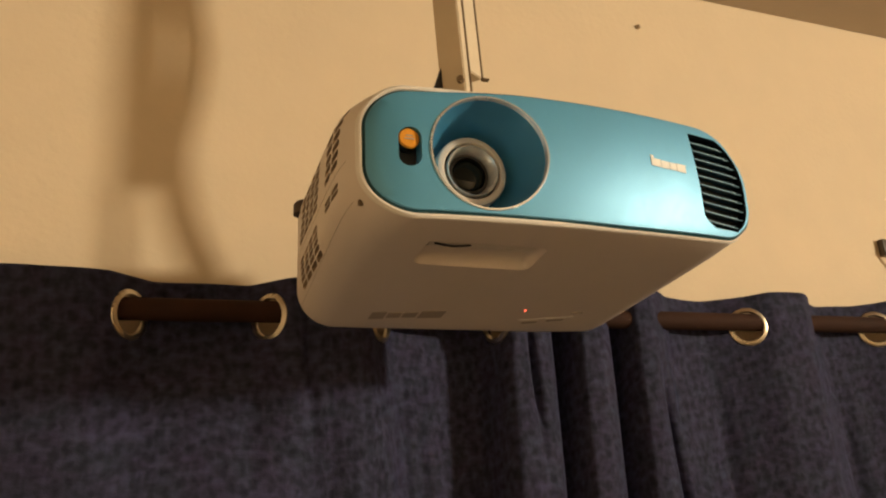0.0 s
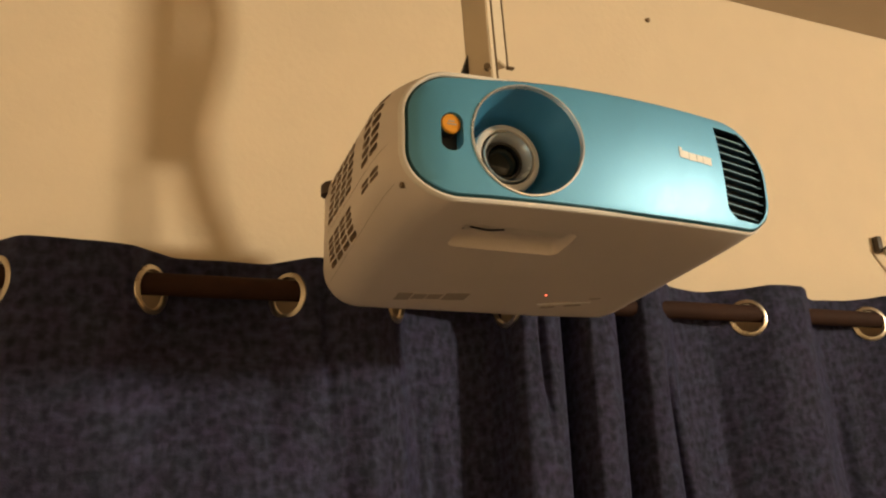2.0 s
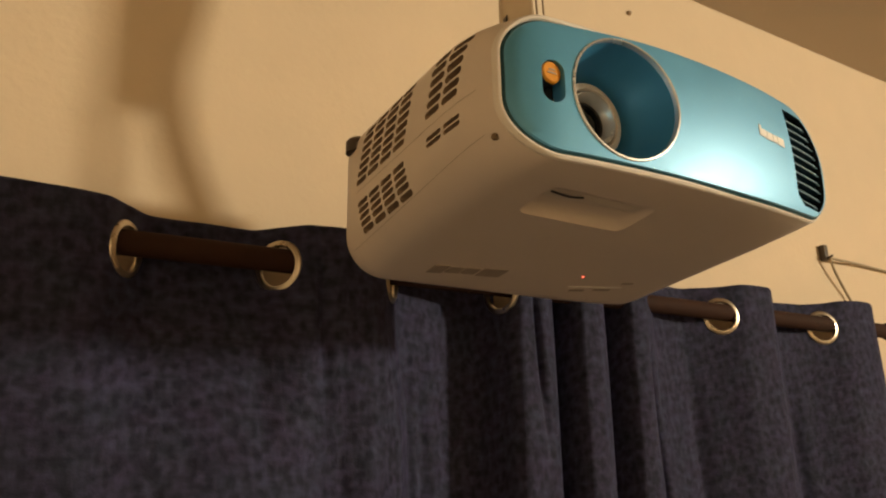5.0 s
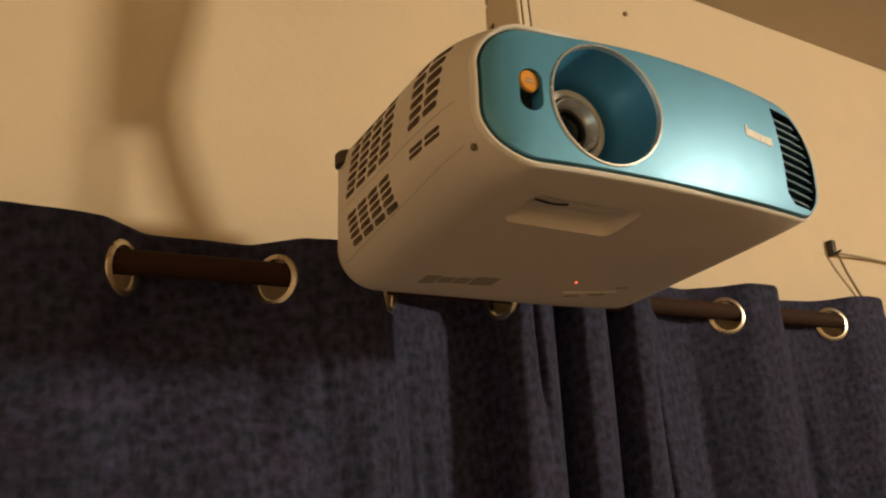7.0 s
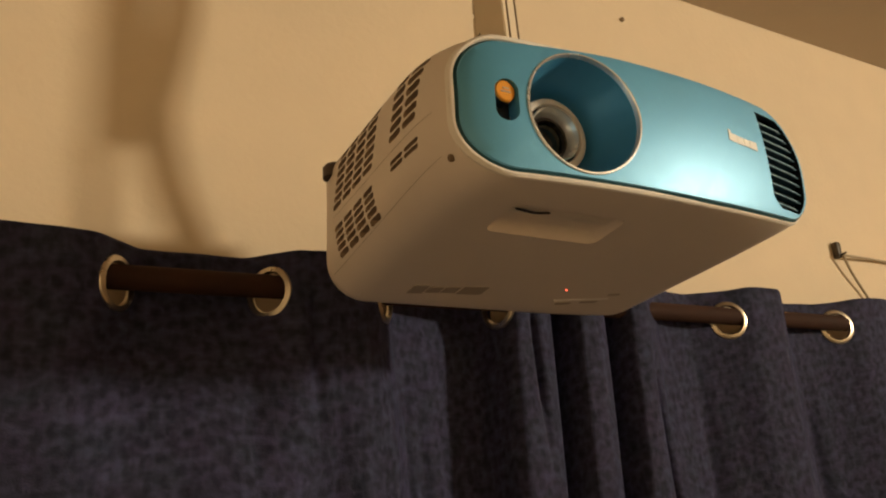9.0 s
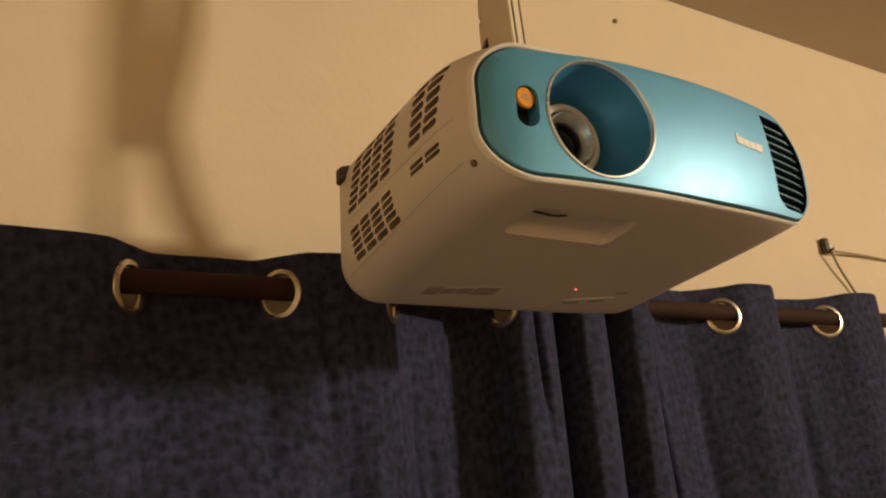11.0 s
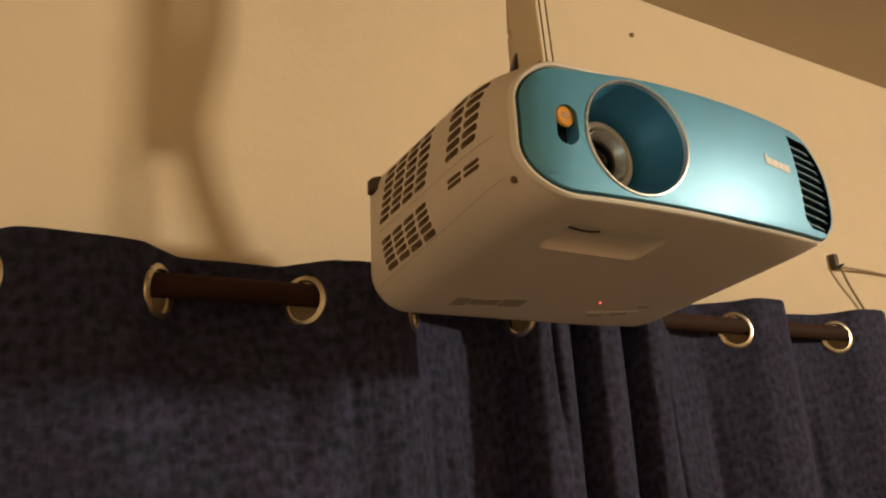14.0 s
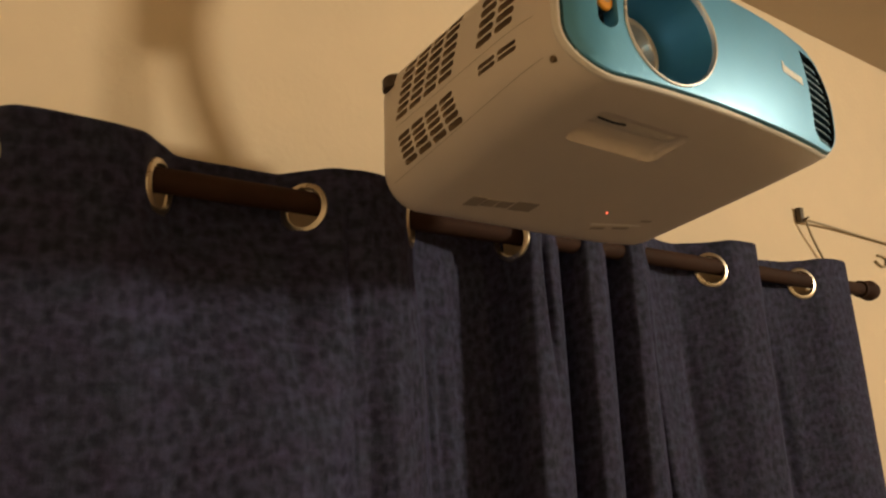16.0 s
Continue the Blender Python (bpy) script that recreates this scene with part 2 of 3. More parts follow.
# ---- the projector, hung upside down ----
BACK_Y = 0.276


def bow(x, z):
    """How far the front stands off, at a place across it."""
    y = -0.0148 + 0.62 * (x - 0.132) ** 2 + ((z - 2.192) / 0.055) ** 2 * 0.0042
    if x < 0:
        y += (x / 0.035) ** 2 * 0.0085
    return y


def section(x0, x1, z0, z1, bl, br, tr, tl, n=12):
    """A rounded rectangle as (x, z) points."""
    pts = []
    for cx, cz, r, a in ((x0 + bl, z0 + bl, bl, 180), (x1 - br, z0 + br, br, 270), (x1 - tr, z1 - tr, tr, 0), (x0 + tl, z1 - tl, tl, 90)):
        for i in range(n + 1):
            th = radians(a + 90 * i / n)
            pts.append((cx + r * math.cos(th), cz + r * math.sin(th)))
    full = []
    for side, k in enumerate((28, 5, 28, 5)):
        full += pts[side * (n + 1):(side + 1) * (n + 1)]
        p, q = pts[(side + 1) * (n + 1) - 1], pts[(side + 1) * (n + 1) % len(pts)]
        full += [(p[0] + (q[0] - p[0]) * j / k, p[1] + (q[1] - p[1]) * j / k) for j in range(1, k)]
    return full


def arched(pts, k=1.0):
    """Bends the lower edge of an outline so that its ends rise."""
    return [(x, z + k * 0.0042 * min(1, max(0, (2.200 - z) / 0.055)) * ((x - 0.13) / 0.19) ** 2 * (1.0 if x > 0.13 else 0.6)) for x, z in pts]


def front_section(inset):
    return arched(section(-0.0385 + inset, 0.3312 - inset, 2.1328 + inset, 2.2459 - inset, 0.045 - inset, 0.036 - inset, 0.056 - inset, 0.036 - inset))


def away(x, z):
    """How far a place on the front's outline lies towards the end and top where the panel reaches over the rim."""
    top = min(1, max(0, (z - 2.205) / 0.025)) * min(1, max(0, (x - 0.0) / 0.09))
    end = min(1, max(0, (x - 0.305) / 0.018))
    low = 0.55 * min(1, max(0, (2.160 - z) / 0.012)) * min(1, max(0, (x - 0.03) / 0.15))
    return max(top, end, low)


def panel_outline(inset):
    """The panel's outline, set in from the rim, but less so where it reaches over it."""
    out = []
    for (xa, za), (xb, zb) in zip(front_section(inset), front_section(inset - 0.0042)):
        w = away(xa, za)
        out.append((xa + (xb - xa) * w, za + (zb - za) * w))
    return out


def body_ring(y, inset):
    x0 = -0.047 + 0.0085 * math.exp(-max(y, 0) / 0.02)
    near = math.exp(-max(y, 0) / 0.04)
    ring = section(x0 + inset, 0.3312 - inset - 0.004 * min(1, max(0, y / 0.01)) - 0.019 * (y / BACK_Y), 2.1328 - 0.125 * y + inset, 2.2462 + 0.0068 * min(1, max(0, y / 0.05)) - 0.035 * y - inset, 0.038 + 0.007 * near, 0.034, 0.056 - 0.02 * y / BACK_Y, 0.036 - 0.010 * min(1, max(0, y / 0.03)))
    return arched(ring, near)


def back_pull(x, s):
    """The back's rounded corner in plan."""
    return 0.036 * max(0.0, (x - 0.17) / 0.16) ** 2.5 * s ** 2


def build_projector():
    root = thing("projector", (0.14, 0.13, 2.25), "white projector with satin blue front, hung upside down", "projector")
    bm = bmesh.new()
    rings = []
    for s, inset in [(0.004, 0.0012), (0.010, 0.0010), (0.02, 0.0006)] + [(k / 20, 0) for k in range(1, 18)] + [(0.86 + 0.14 * math.sin(k * math.pi / 16), 0.040 * (1 - math.cos(k * math.pi / 16))) for k in range(1, 9)]:
        rings.append([bm.verts.new((x, bow(x, z) * (1 - s) + BACK_Y * s - back_pull(x, s), z)) for x, z in body_ring(BACK_Y * s, inset)])
    for a, b in zip(rings, rings[1:]):
        for i in range(len(a)):
            bm.faces.new((a[i], a[(i + 1) % len(a)], b[(i + 1) % len(a)], b[i]))
    bm.faces.new(rings[0])
    bm.faces.new(rings[-1][::-1])
    body = part("casing", bm, M_WHITE, root, "matt white plastic casing")

    # left-hand air slots
    cb = bmesh.new()

    def slots(y0, y1, z0, z1, cols, rows, shift, slope, depth=-0.020):
        """Round-ended air slots in slanting rows, right through the side."""
        pitch_y, pitch_z = (y1 - y0) / cols, (z1 - z0) / rows
        h = pitch_z * 0.385
        for c in range(cols):
            for r in range(rows):
                ya = y0 + c * pitch_y + shift * (r + 0.5) / rows + 0.0016 + h
                yb = ya + pitch_y - 0.0032 - 2 * h
                zc = z0 + (r + 0.5) * pitch_z
                ring = [(ya - h * math.cos(q), h * math.sin(q)) for q in (-1.4, -0.7, 0, 0.7, 1.4)] + [(yb + h * math.cos(q), h * math.sin(q)) for q in (1.4, 0.7, 0, -0.7, -1.4)]
                pts = [(y, zc + dz + slope * (y - (y0 + y1) / 2)) for y, dz in ring]
                near, far = [cb.verts.new((-0.066, y, z)) for y, z in pts], [cb.verts.new((depth, y, z)) for y, z in pts]
                cb.faces.new(near)
                cb.faces.new(far[::-1])
                for i in range(len(pts)):
                    j = (i + 1) % len(pts)
                    cb.faces.new((near[i], near[j], far[j], far[i]))

    slots(0.1200, 0.2130, 2.1352, 2.1700, 4, 5, 0.0115, -0.10)
    slots(0.1310, 0.2290, 2.1830, 2.2330, 4, 7, -0.020, -0.07)
    slots(0.0505, 0.0995, 2.1925, 2.2390, 2, 6, -0.017, -0.06)
    slots(0.0470, 0.0965, 2.1680, 2.1785, 2, 2, 0.0, -0.05)
    backs = ((0.114, 0.230, 2.131, 2.176, -0.0275), (0.106, 0.234, 2.179, 2.2345, -0.029), (0.030, 0.104, 2.188, 2.238, -0.027), (0.044, 0.102, 2.163, 2.1815, -0.034))
    cylinder((-0.06, 0.0205, 2.1512), (-0.0325, 0.0215, 2.1512), 0.0030, bm=cb, n=12)
    # pocket over the lens rings, in the underside
    bm2 = box(0.024, 0.132, 0.030, 0.078, 2.09, 2.1325, 0.008)
    # cut walls coloured brown to paint the shade within the recesses
    cut(body, cb, M_RECESS_SHADE)
    for ya, yb, za, zb, near in backs:
        part("vent_backing", box(near, near + 0.008, ya, yb, za, zb), M_VENT, root, "dark mesh behind the air slots", smooth=False)
    cut(body, bm2)
    part("screw", cylinder((-0.0350, 0.0211, 2.1512), (-0.029, 0.0218, 2.1512), 0.0023, n=16), M_LINE, root, "recessed brown screw")
    # moulding seams along the side
    side, low = [], []
    for k in range(1, 18):
        y = BACK_Y * k / 20
        x = -0.047 + 0.0085 * math.exp(-y / 0.02)
        z = 2.190 - 0.07 * y
        side.append((x, bow(x, z) * (1 - k / 20) + y, z))
        near = math.exp(-y / 0.04)
        r = 0.038 + 0.007 * near
        (px, pz), = arched([(x + r * (1 - math.cos(0.5)), 2.1328 - 0.125 * y + r * (1 - math.sin(0.5)))], near)
        low.append((px, bow(px, pz) * (1 - k / 20) + y, pz))
    for line in (side[:-1], low):
        part("seam", tube(line, 0.00026, n=6), M_SEAM, body, "fine moulding seam")
    # front openings
    cut(body, cylinder((0.0637, -0.05, 2.1903), (0.0637, 0.062, 2.1903), 0.0482, n=64))
    bmp = bmesh.new()
    outline = panel_outline(0.0064)
    eb = bmesh.new()
    er = []
    for inset, dy in ((0.0066, -0.0004), (0.0056, 0.0004), (0.0040, 0.0016), (0.0040, 0.0080), (0.0066, 0.0080)):
        er.append([eb.verts.new((x, bow(x, z) + dy, z)) for x, z in panel_outline(inset)])
    for a, b in zip(er, er[1:] + er[:1]):
        for i in range(len(a)):
            eb.faces.new((a[i], a[(i + 1) % len(a)], b[(i + 1) % len(a)], b[i]))
    part("panel_edge", eb, M_EDGE, root, "dark teal bevel round the front panel")
    rb = bmesh.new()
    rr = []
    for k in range(8):
        th = 2 * math.pi * k / 8
        rr.append([rb.verts.new((x, bow(x, z) + 0.0008 + 0.0055 * away(x, z) - 0.0026 * math.sin(th), z)) for x, z in front_section(0.0021 - 0.0024 * math.cos(th))])
    for a, b in zip(rr, rr[1:] + rr[:1]):
        for i in range(len(a)):
            rb.faces.new((a[i], a[(i + 1) % len(a)], b[(i + 1) % len(a)], b[i]))
    part("rim", rb, M_RIM, root, "glossy white bead round the front")
    cx, cz = 0.15, 2.191
    rings = []
    levels = [(1.0, 0.007), (1.0, -0.0006), (0.994, -0.0018)] + [(1 - 0.006 - k * 0.0490, -0.002) for k in range(1, 21)]
    for k, dy in levels:
        ring = []
        for x, z in outline:
            px, pz = cx + (x - cx) * k, cz + (z - cz) * k
            ring.append(bmp.verts.new((px, bow(px, pz) + dy, pz)))
        rings.append(ring)
    for a, b in zip(rings, rings[1:]):
        for i in range(len(a)):
            bmp.faces.new((a[i], a[(i + 1) % len(a)], b[(i + 1) % len(a)], b[i]))
    bmp.faces.new(rings[-1])
    bmp.faces.new(rings[0][::-1])
    plate = part("front_panel", bmp, M_BLUE, root, "satin metallic blue front panel")
    cut(plate, cylinder((0.0637, -0.05, 2.1903), (0.0637, 0.062, 2.1903), 0.0473, n=96))

    # the capsule opening with its button
    def capsule(x, z0, z1, r, y0, y1):
        bm = bmesh.new()
        pts = [(x + r * math.cos(radians(a)), z1 - r + r * math.sin(radians(a))) for a in range(0, 181, 12)]
        pts += [(x + r * math.cos(radians(a)), z0 + r + r * math.sin(radians(a))) for a in range(180, 361, 12)]
        a = [bm.verts.new((px, y0, pz)) for px, pz in pts]
        b = [bm.verts.new((px, y1, pz)) for px, pz in pts]
        bm.faces.new(a)
        bm.faces.new(b[::-1])
        for i in range(len(a)):
            bm.faces.new((a[i], a[(i + 1) % len(a)], b[(i + 1) % len(a)], b[i]))
        return bm

    for o in (plate, body):
        cut(o, capsule(-0.0004, 2.1742, 2.2072, 0.0088, -0.03, 0.014))
    part("button_slot", capsule(-0.0004, 2.1744, 2.2070, 0.0086, 0.0065, 0.0136), M_BLACK, root, "black recessed capsule slot")
    knob = part("button", revolve([(0.0001, -0.0012), (0.0074, -0.0012), (0.0083, -0.0004), (0.0085, 0.0004), (0.0085, 0.0010), (0.0001, 0.0010)], (-0.0004, -0.0030, 2.1983), (0, 1, 0), 32), M_YELLOW, root, "orange round button")
    part("stem", cylinder((-0.0004, -0.0021, 2.1983), (-0.0004, 0.010, 2.1983), 0.0084), M_BLACK, knob, "black button stem")
    for z, w in ((2.2000, 0.005), (2.1974, 0.008)):
        part("mark", box(-0.0004 - w / 2, -0.0004 + w / 2, -0.0046, -0.0040, z - 0.0006, z + 0.0006), M_PRINT2, knob, smooth=False)

    # the lens in its hood
    c = (0.0637, 0.0, 2.1903)
    ring = [(0.0470, 0.004), (0.0470, -0.0130), (0.0476, -0.0144), (0.0488, -0.0144), (0.0494, -0.0132), (0.0490, -0.006), (0.0490, 0.004)]
    rb = revolve(ring, c, (0, 1, 0), 96, closed=True)
    for v in rb.verts:
        v.co.y += bow(v.co.x, v.co.z) + 0.0113
    part("trim_ring", rb, M_CHROME, root, "thin chrome ring round the lens")
    hb = revolve([(0.0472, -0.006), (0.0462, 0.000), (0.0405, 0.026), (0.0350, 0.041), (0.0297, 0.044), (0.0297, 0.052), (0.0474, 0.052)], c, (0, 1, 0), 96)
    for v in hb.verts:
        v.co.y += (bow(v.co.x, v.co.z) + 0.006) * max(0, 1 - max(v.co.y, 0) / 0.02)
    part("lens_hood", hb, M_HOOD, root, "dark teal funnel round the lens")
    lens = part("lens", revolve([(0.0312, 0.054), (0.0312, 0.0300), (0.0304, 0.0272), (0.0288, 0.0262), (0.0256, 0.0262), (0.0248, 0.0272), (0.0246, 0.044), (0.0290, 0.054)], c, (0, 1, 0), 72), M_LENSRING, root, "pale cream lens barrel")
    part("gap_ring", revolve([(0.0246, 0.0300), (0.0228, 0.0300), (0.0228, 0.0440), (0.0246, 0.0440)], c, (0, 1, 0), 72, closed=True), M_BLACK, lens, "black gap between the barrels")
    part("inner_barrel", revolve([(0.0228, 0.0430), (0.0228, 0.0255), (0.0222, 0.0248), (0.0215, 0.0255), (0.0190, 0.0330), (0.0178, 0.0372), (0.0174, 0.050), (0.0226, 0.050)], c, (0, 1, 0), 72), M_BARREL, lens, "silvery tapering inner barrel")
    part("retaining_ring", revolve([(0.0180, 0.0372), (0.0172, 0.0345), (0.0152, 0.0345), (0.0146, 0.0375), (0.0146, 0.046), (0.0178, 0.046)], c, (0, 1, 0), 64), M_BLACK, lens, "black retaining ring")
    part("lens_glass", revolve([(0.0001, 0.0345)] + [(0.0150 * math.sin(a * 0.1), 0.0345 + 0.0045 * (1 - math.cos(a * 0.1))) for a in range(1, 16)] + [(0.0150, 0.046), (0.0001, 0.046)], c, (0, 1, 0), 64), M_GLASS, lens, "dark coated front lens")

    # the printed mark beside the grille: plain shapes
    def patch(x0, x1, z0, z1, slant=0.0):
        bm = bmesh.new()
        a = []
        for px, pz in ((x0, z0), (x1, z0 + slant), (x1, z1 + slant), (x0, z1)):
            a.append((px, bow(px, pz), pz))
        f = [bm.verts.new((x, y - 0.0026, z)) for x, y, z in a]
        g = [bm.verts.new((x, y - 0.0015, z)) for x, y, z in a]
        bm.faces.new(f)
        bm.faces.new(g[::-1])
        for i in range(4):
            bm.faces.new((f[i], f[(i + 1) % 4], g[(i + 1) % 4], g[i]))
        return bm

    part("mark", patch(0.2128, 0.2158, 2.1945, 2.2040, -0.0006), M_PRINT, plate, smooth=False)
    for xa, xb, za, zb in ((0.2158, 0.2232, 2.1938, 2.2010), (0.2238, 0.2322, 2.1932, 2.2002), (0.2330, 0.2404, 2.1932, 2.1998), (0.2410, 0.2512, 2.1926, 2.2000)):
        part("mark", patch(xa, xb, za, zb, -0.0004), M_PRINT, plate, smooth=False)

    # the grille at the end of the front
    lim = front_section(0.0062)

    def right_edge(z):
        xs = []
        for i, (xa, za) in enumerate(lim):
            xb, zb = lim[(i + 1) % len(lim)]
            if (za - z) * (zb - z) <= 0 and za != zb:
                xs.append(xa + (xb - xa) * (z - za) / (zb - za))
        return max(xs)

    def left_edge(z):
        return 0.2625 + 0.006 * (2.236 - z) / 0.09

    zs = [2.1465 + k * 0.004 for k in range(23)]
    poly = [(left_edge(z) + (0.012 * max(0, (2.1585 - z) / 0.012) ** 2), z) for z in zs] + [(right_edge(z), z) for z in reversed(zs)]

    def prism(poly, front, back):
        bm = bmesh.new()
        a = [bm.verts.new((x, front(x, z), z)) for x, z in poly]
        b = [bm.verts.new((x, back(x, z), z)) for x, z in poly]
        n = len(zs)
        for i in range(n - 1):
            j = 2 * n - 1 - i
            bm.faces.new((a[i], a[i + 1], a[j - 1], a[j]))
            bm.faces.new((b[i], b[j], b[j - 1], b[i + 1]))
        for i in range(2 * n):
            k = (i + 1) % (2 * n)
            bm.faces.new((a[i], a[k], b[k], b[i]))
        return bm

    for o in (plate, body):
        cut(o, prism(poly, lambda x, z: -0.05, lambda x, z: bow(x, z) + 0.013), M_DARK)
    part("grille_backing", prism([(x + (0.0008 if x < 0.28 else -0.0008), z) for x, z in poly], lambda x, z: bow(x, z) + 0.0095, lambda x, z: bow(x, z) + 0.0128), M_DARK, root, "black space behind the grille")
    for k in range(10):
        z = 2.1535 + k * 0.0083
        xa, xb = left_edge(z), right_edge(z - 0.003) - 0.0012
        bm, bead, rows, ends = bmesh.new(), [], [], []
        for i in range(15):
            t = i / 14
            x = xa + (xb - xa) * t
            zz = z + 0.0030 - 0.0085 * t + 0.0040 * t * t
            y = bow(x, zz) + 0.0008 + 0.0050 * (1 - t) ** 2
            rows.append([bm.verts.new(v) for v in ((x, y, zz), (x, y + 0.0004, zz - 0.0012), (x, bow(x, zz) + 0.0100, zz + 0.0008), (x, bow(x, zz) + 0.0100, zz + 0.0020))])
            if 0.08 < t < 0.97:
                bead.append((x, y - 0.0001, zz - 0.0004))
        for a, b in zip(rows, rows[1:]):
            for i in range(4):
                bm.faces.new((a[i], a[(i + 1) % 4], b[(i + 1) % 4], b[i]))
        bm.faces.new(rows[0])
        bm.faces.new(rows[-1][::-1])
        slat = part("slat", bm, M_SLAT, root)
        # the slat's edge highlight, painted as a pale bead
        part("slat_edge", tube(bead[::2], 0.00075, n=6), M_SLAT_GLINT, slat, "pale bead painting the glossy highlight on the front edge")

    # underside: lens rings in the pocket, lettering bars, key pad, status light
    def under(y):
        return 2.1328 - 0.125 * y

    part("focus_ring", cylinder((0.03, 0.050, 2.1475), (0.126, 0.050, 2.1475), 0.0165, n=40), M_LENSRING, root, "ribbed grey focus ring in the pocket")
    part("focus_lever", tube([(0.034, 0.046, 2.1315), (0.050, 0.044, 2.1290), (0.066, 0.046, 2.1315)], 0.0009), M_BLACK, root, "thin black lever")

    def bar(x0, x1, ya, yb, w, h=0.0007, m=M_PRINT2, name="mark"):
        bm = bmesh.new()
        vs = []
        for x, y in ((x0, ya - w / 2), (x1, yb - w / 2), (x1, yb + w / 2), (x0, ya + w / 2)):
            vs.append((x, y, under(y)))
        f = [bm.verts.new((x, y, z - h)) for x, y, z in vs]
        g = [bm.verts.new((x, y, z + 0.001)) for x, y, z in vs]
        bm.faces.new(f)
        bm.faces.new(g[::-1])
        for i in range(4):
            bm.faces.new((f[i], f[(i + 1) % 4], g[(i + 1) % 4], g[i]))
        return part(name, bm, m, body, smooth=False)

    for i, (a, b, w) in enumerate(((0.0, 0.20, 0.019), (0.23, 0.41, 0.014), (0.44, 0.63, 0.014), (0.67, 1.0, 0.019))):
        xa, xb = 0.020 + 0.074 * a, 0.020 + 0.074 * b
        bar(xa, xb, 0.206 - 0.010 * a, 0.206 - 0.010 * b, w)
    bar(0.182, 0.240, 0.206, 0.190, 0.0012, m=M_PRINT)
    bar(0.190, 0.205, 0.214, 0.210, 0.005, m=M_PRINT2)
    bar(0.215, 0.232, 0.205, 0.200, 0.005, m=M_PRINT2)
    bar(0.232, 0.244, 0.180, 0.177, 0.004, m=M_PRINT2)
    part("status_light", revolve([(0.0001, -0.0012), (0.0009, -0.0010), (0.0013, 0.0), (0.0013, 0.002)], (0.1772, 0.1775, under(0.1775)), (0, 0, 1), 16), M_LED, root, "tiny glowing red status light")
    part("foot", revolve([(0.0001, 0.016), (0.009, 0.016), (0.010, 0.0150), (0.010, 0.012), (0.006, 0.010), (0.006, -0.004), (0.0001, -0.004)], (0.127, 0.026, 2.2475), (0, 0, 1), 24), M_WHITE, root, "small beige front foot")
    part("foot", revolve([(0.0001, 0.022), (0.010, 0.022), (0.0125, 0.019), (0.0125, 0.008), (0.007, 0.006), (0.006, -0.006), (0.0001, -0.006)], (-0.040, 0.238, 2.212), (0, 0, 1), 24), M_FOOT, root, "dark brown adjustable foot")
    return root


projector = build_projector()


# ---- the pole mount ----
def build_mount():
    root = thing("projector_mount", (0.113, 0.17, CEIL_Z), "cream square pole mount fixed to the ceiling", "mount")
    top, low = CEIL_Z - 0.001, 2.262
    lean = -0.041

    def prism(corners, z0, z1):
        bm = bmesh.new()
        a = [bm.verts.new((x + lean * (z0 - 2.43), y, z0)) for x, y in corners]
        b = [bm.verts.new((x + lean * (z1 - 2.43), y, z1)) for x, y in corners]
        bm.faces.new(a[::-1])
        bm.faces.new(b)
        for i in range(len(a)):
            bm.faces.new((a[i], a[(i + 1) % len(a)], b[(i + 1) % len(a)], b[i]))
        bmesh.ops.bevel(bm, geom=list(bm.edges), offset=0.0012, segments=2, affect="EDGES")
        return bm

    A, B, C = Vector((0.1133, 0.155)), Vector((0.0937, 0.180)), Vector((0.1440, 0.176))
    D = B + C - A
    part("pole", prism([A, A * 0.72 + C * 0.28, D * 0.28 + B * 0.72, B], low, top), M_POLE, root, "painted square tube")
    E, F = A * 0.70 + C * 0.30, D * 0.30 + B * 0.70
    part("sleeve", prism([E, C, D, F], 2.375, top), M_POLE, root, "painted cable channel with narrow joints")
    # brown strips paint the thin shadow lines at the groove and right edge
    u = (C - A).normalized()
    n = Vector((u.y, -u.x)) * 0.0016
    for q, z0 in ((A * 0.71 + C * 0.29, low), (C, 2.373)):
        part("joint", prism([q - u * 0.0007 + n, q + u * 0.0007 + n, q + u * 0.0007 - n, q - u * 0.0007 - n], z0, top), M_LINE, root, "thin brown strip standing in for the shadow line")
    part("tab", box(0.1455, 0.1535, 0.172, 0.178, 2.3735, 2.3750), M_LINE, root)
    bm = bmesh.new()
    pts = [(0.0865, 2.350), (0.0985, 2.350), (0.0975, 2.382)]
    a = [bm.verts.new((x, 0.176, z)) for x, z in pts]
    b = [bm.verts.new((x, 0.182, z)) for x, z in pts]
    bm.faces.new(a)
    bm.faces.new(b[::-1])
    for i in range(3):
        bm.faces.new((a[i], a[(i + 1) % 3], b[(i + 1) % 3], b[i]))
    part("gusset", bm, M_BLACK, root, "black triangular stiffener", smooth=False)
    part("mount_plate", box(0.05, 0.19, 0.10, 0.24, 2.2415, 2.2625, 0.003), M_POLE, root, "flat plate screwed to the casing")
    part("bolt", cylinder((0.1100, 0.154, 2.3585), (0.116, 0.162, 2.3585), 0.004, n=6), M_LINE, root)
    part("flange", box(0.055, 0.150, 0.12, 0.23, CEIL_Z - 0.008, CEIL_Z - 0.0005, 0.002), M_POLE, root)
    return root


mount = build_mount()
# unseen cables, added to give the pole's wall shadow its width and bulge
bundle = thing("hidden_shadow_cables", (0.12, 0.21, CEIL_Z), "unseen pale cables added behind the pole mount to widen its shadow", "cable")
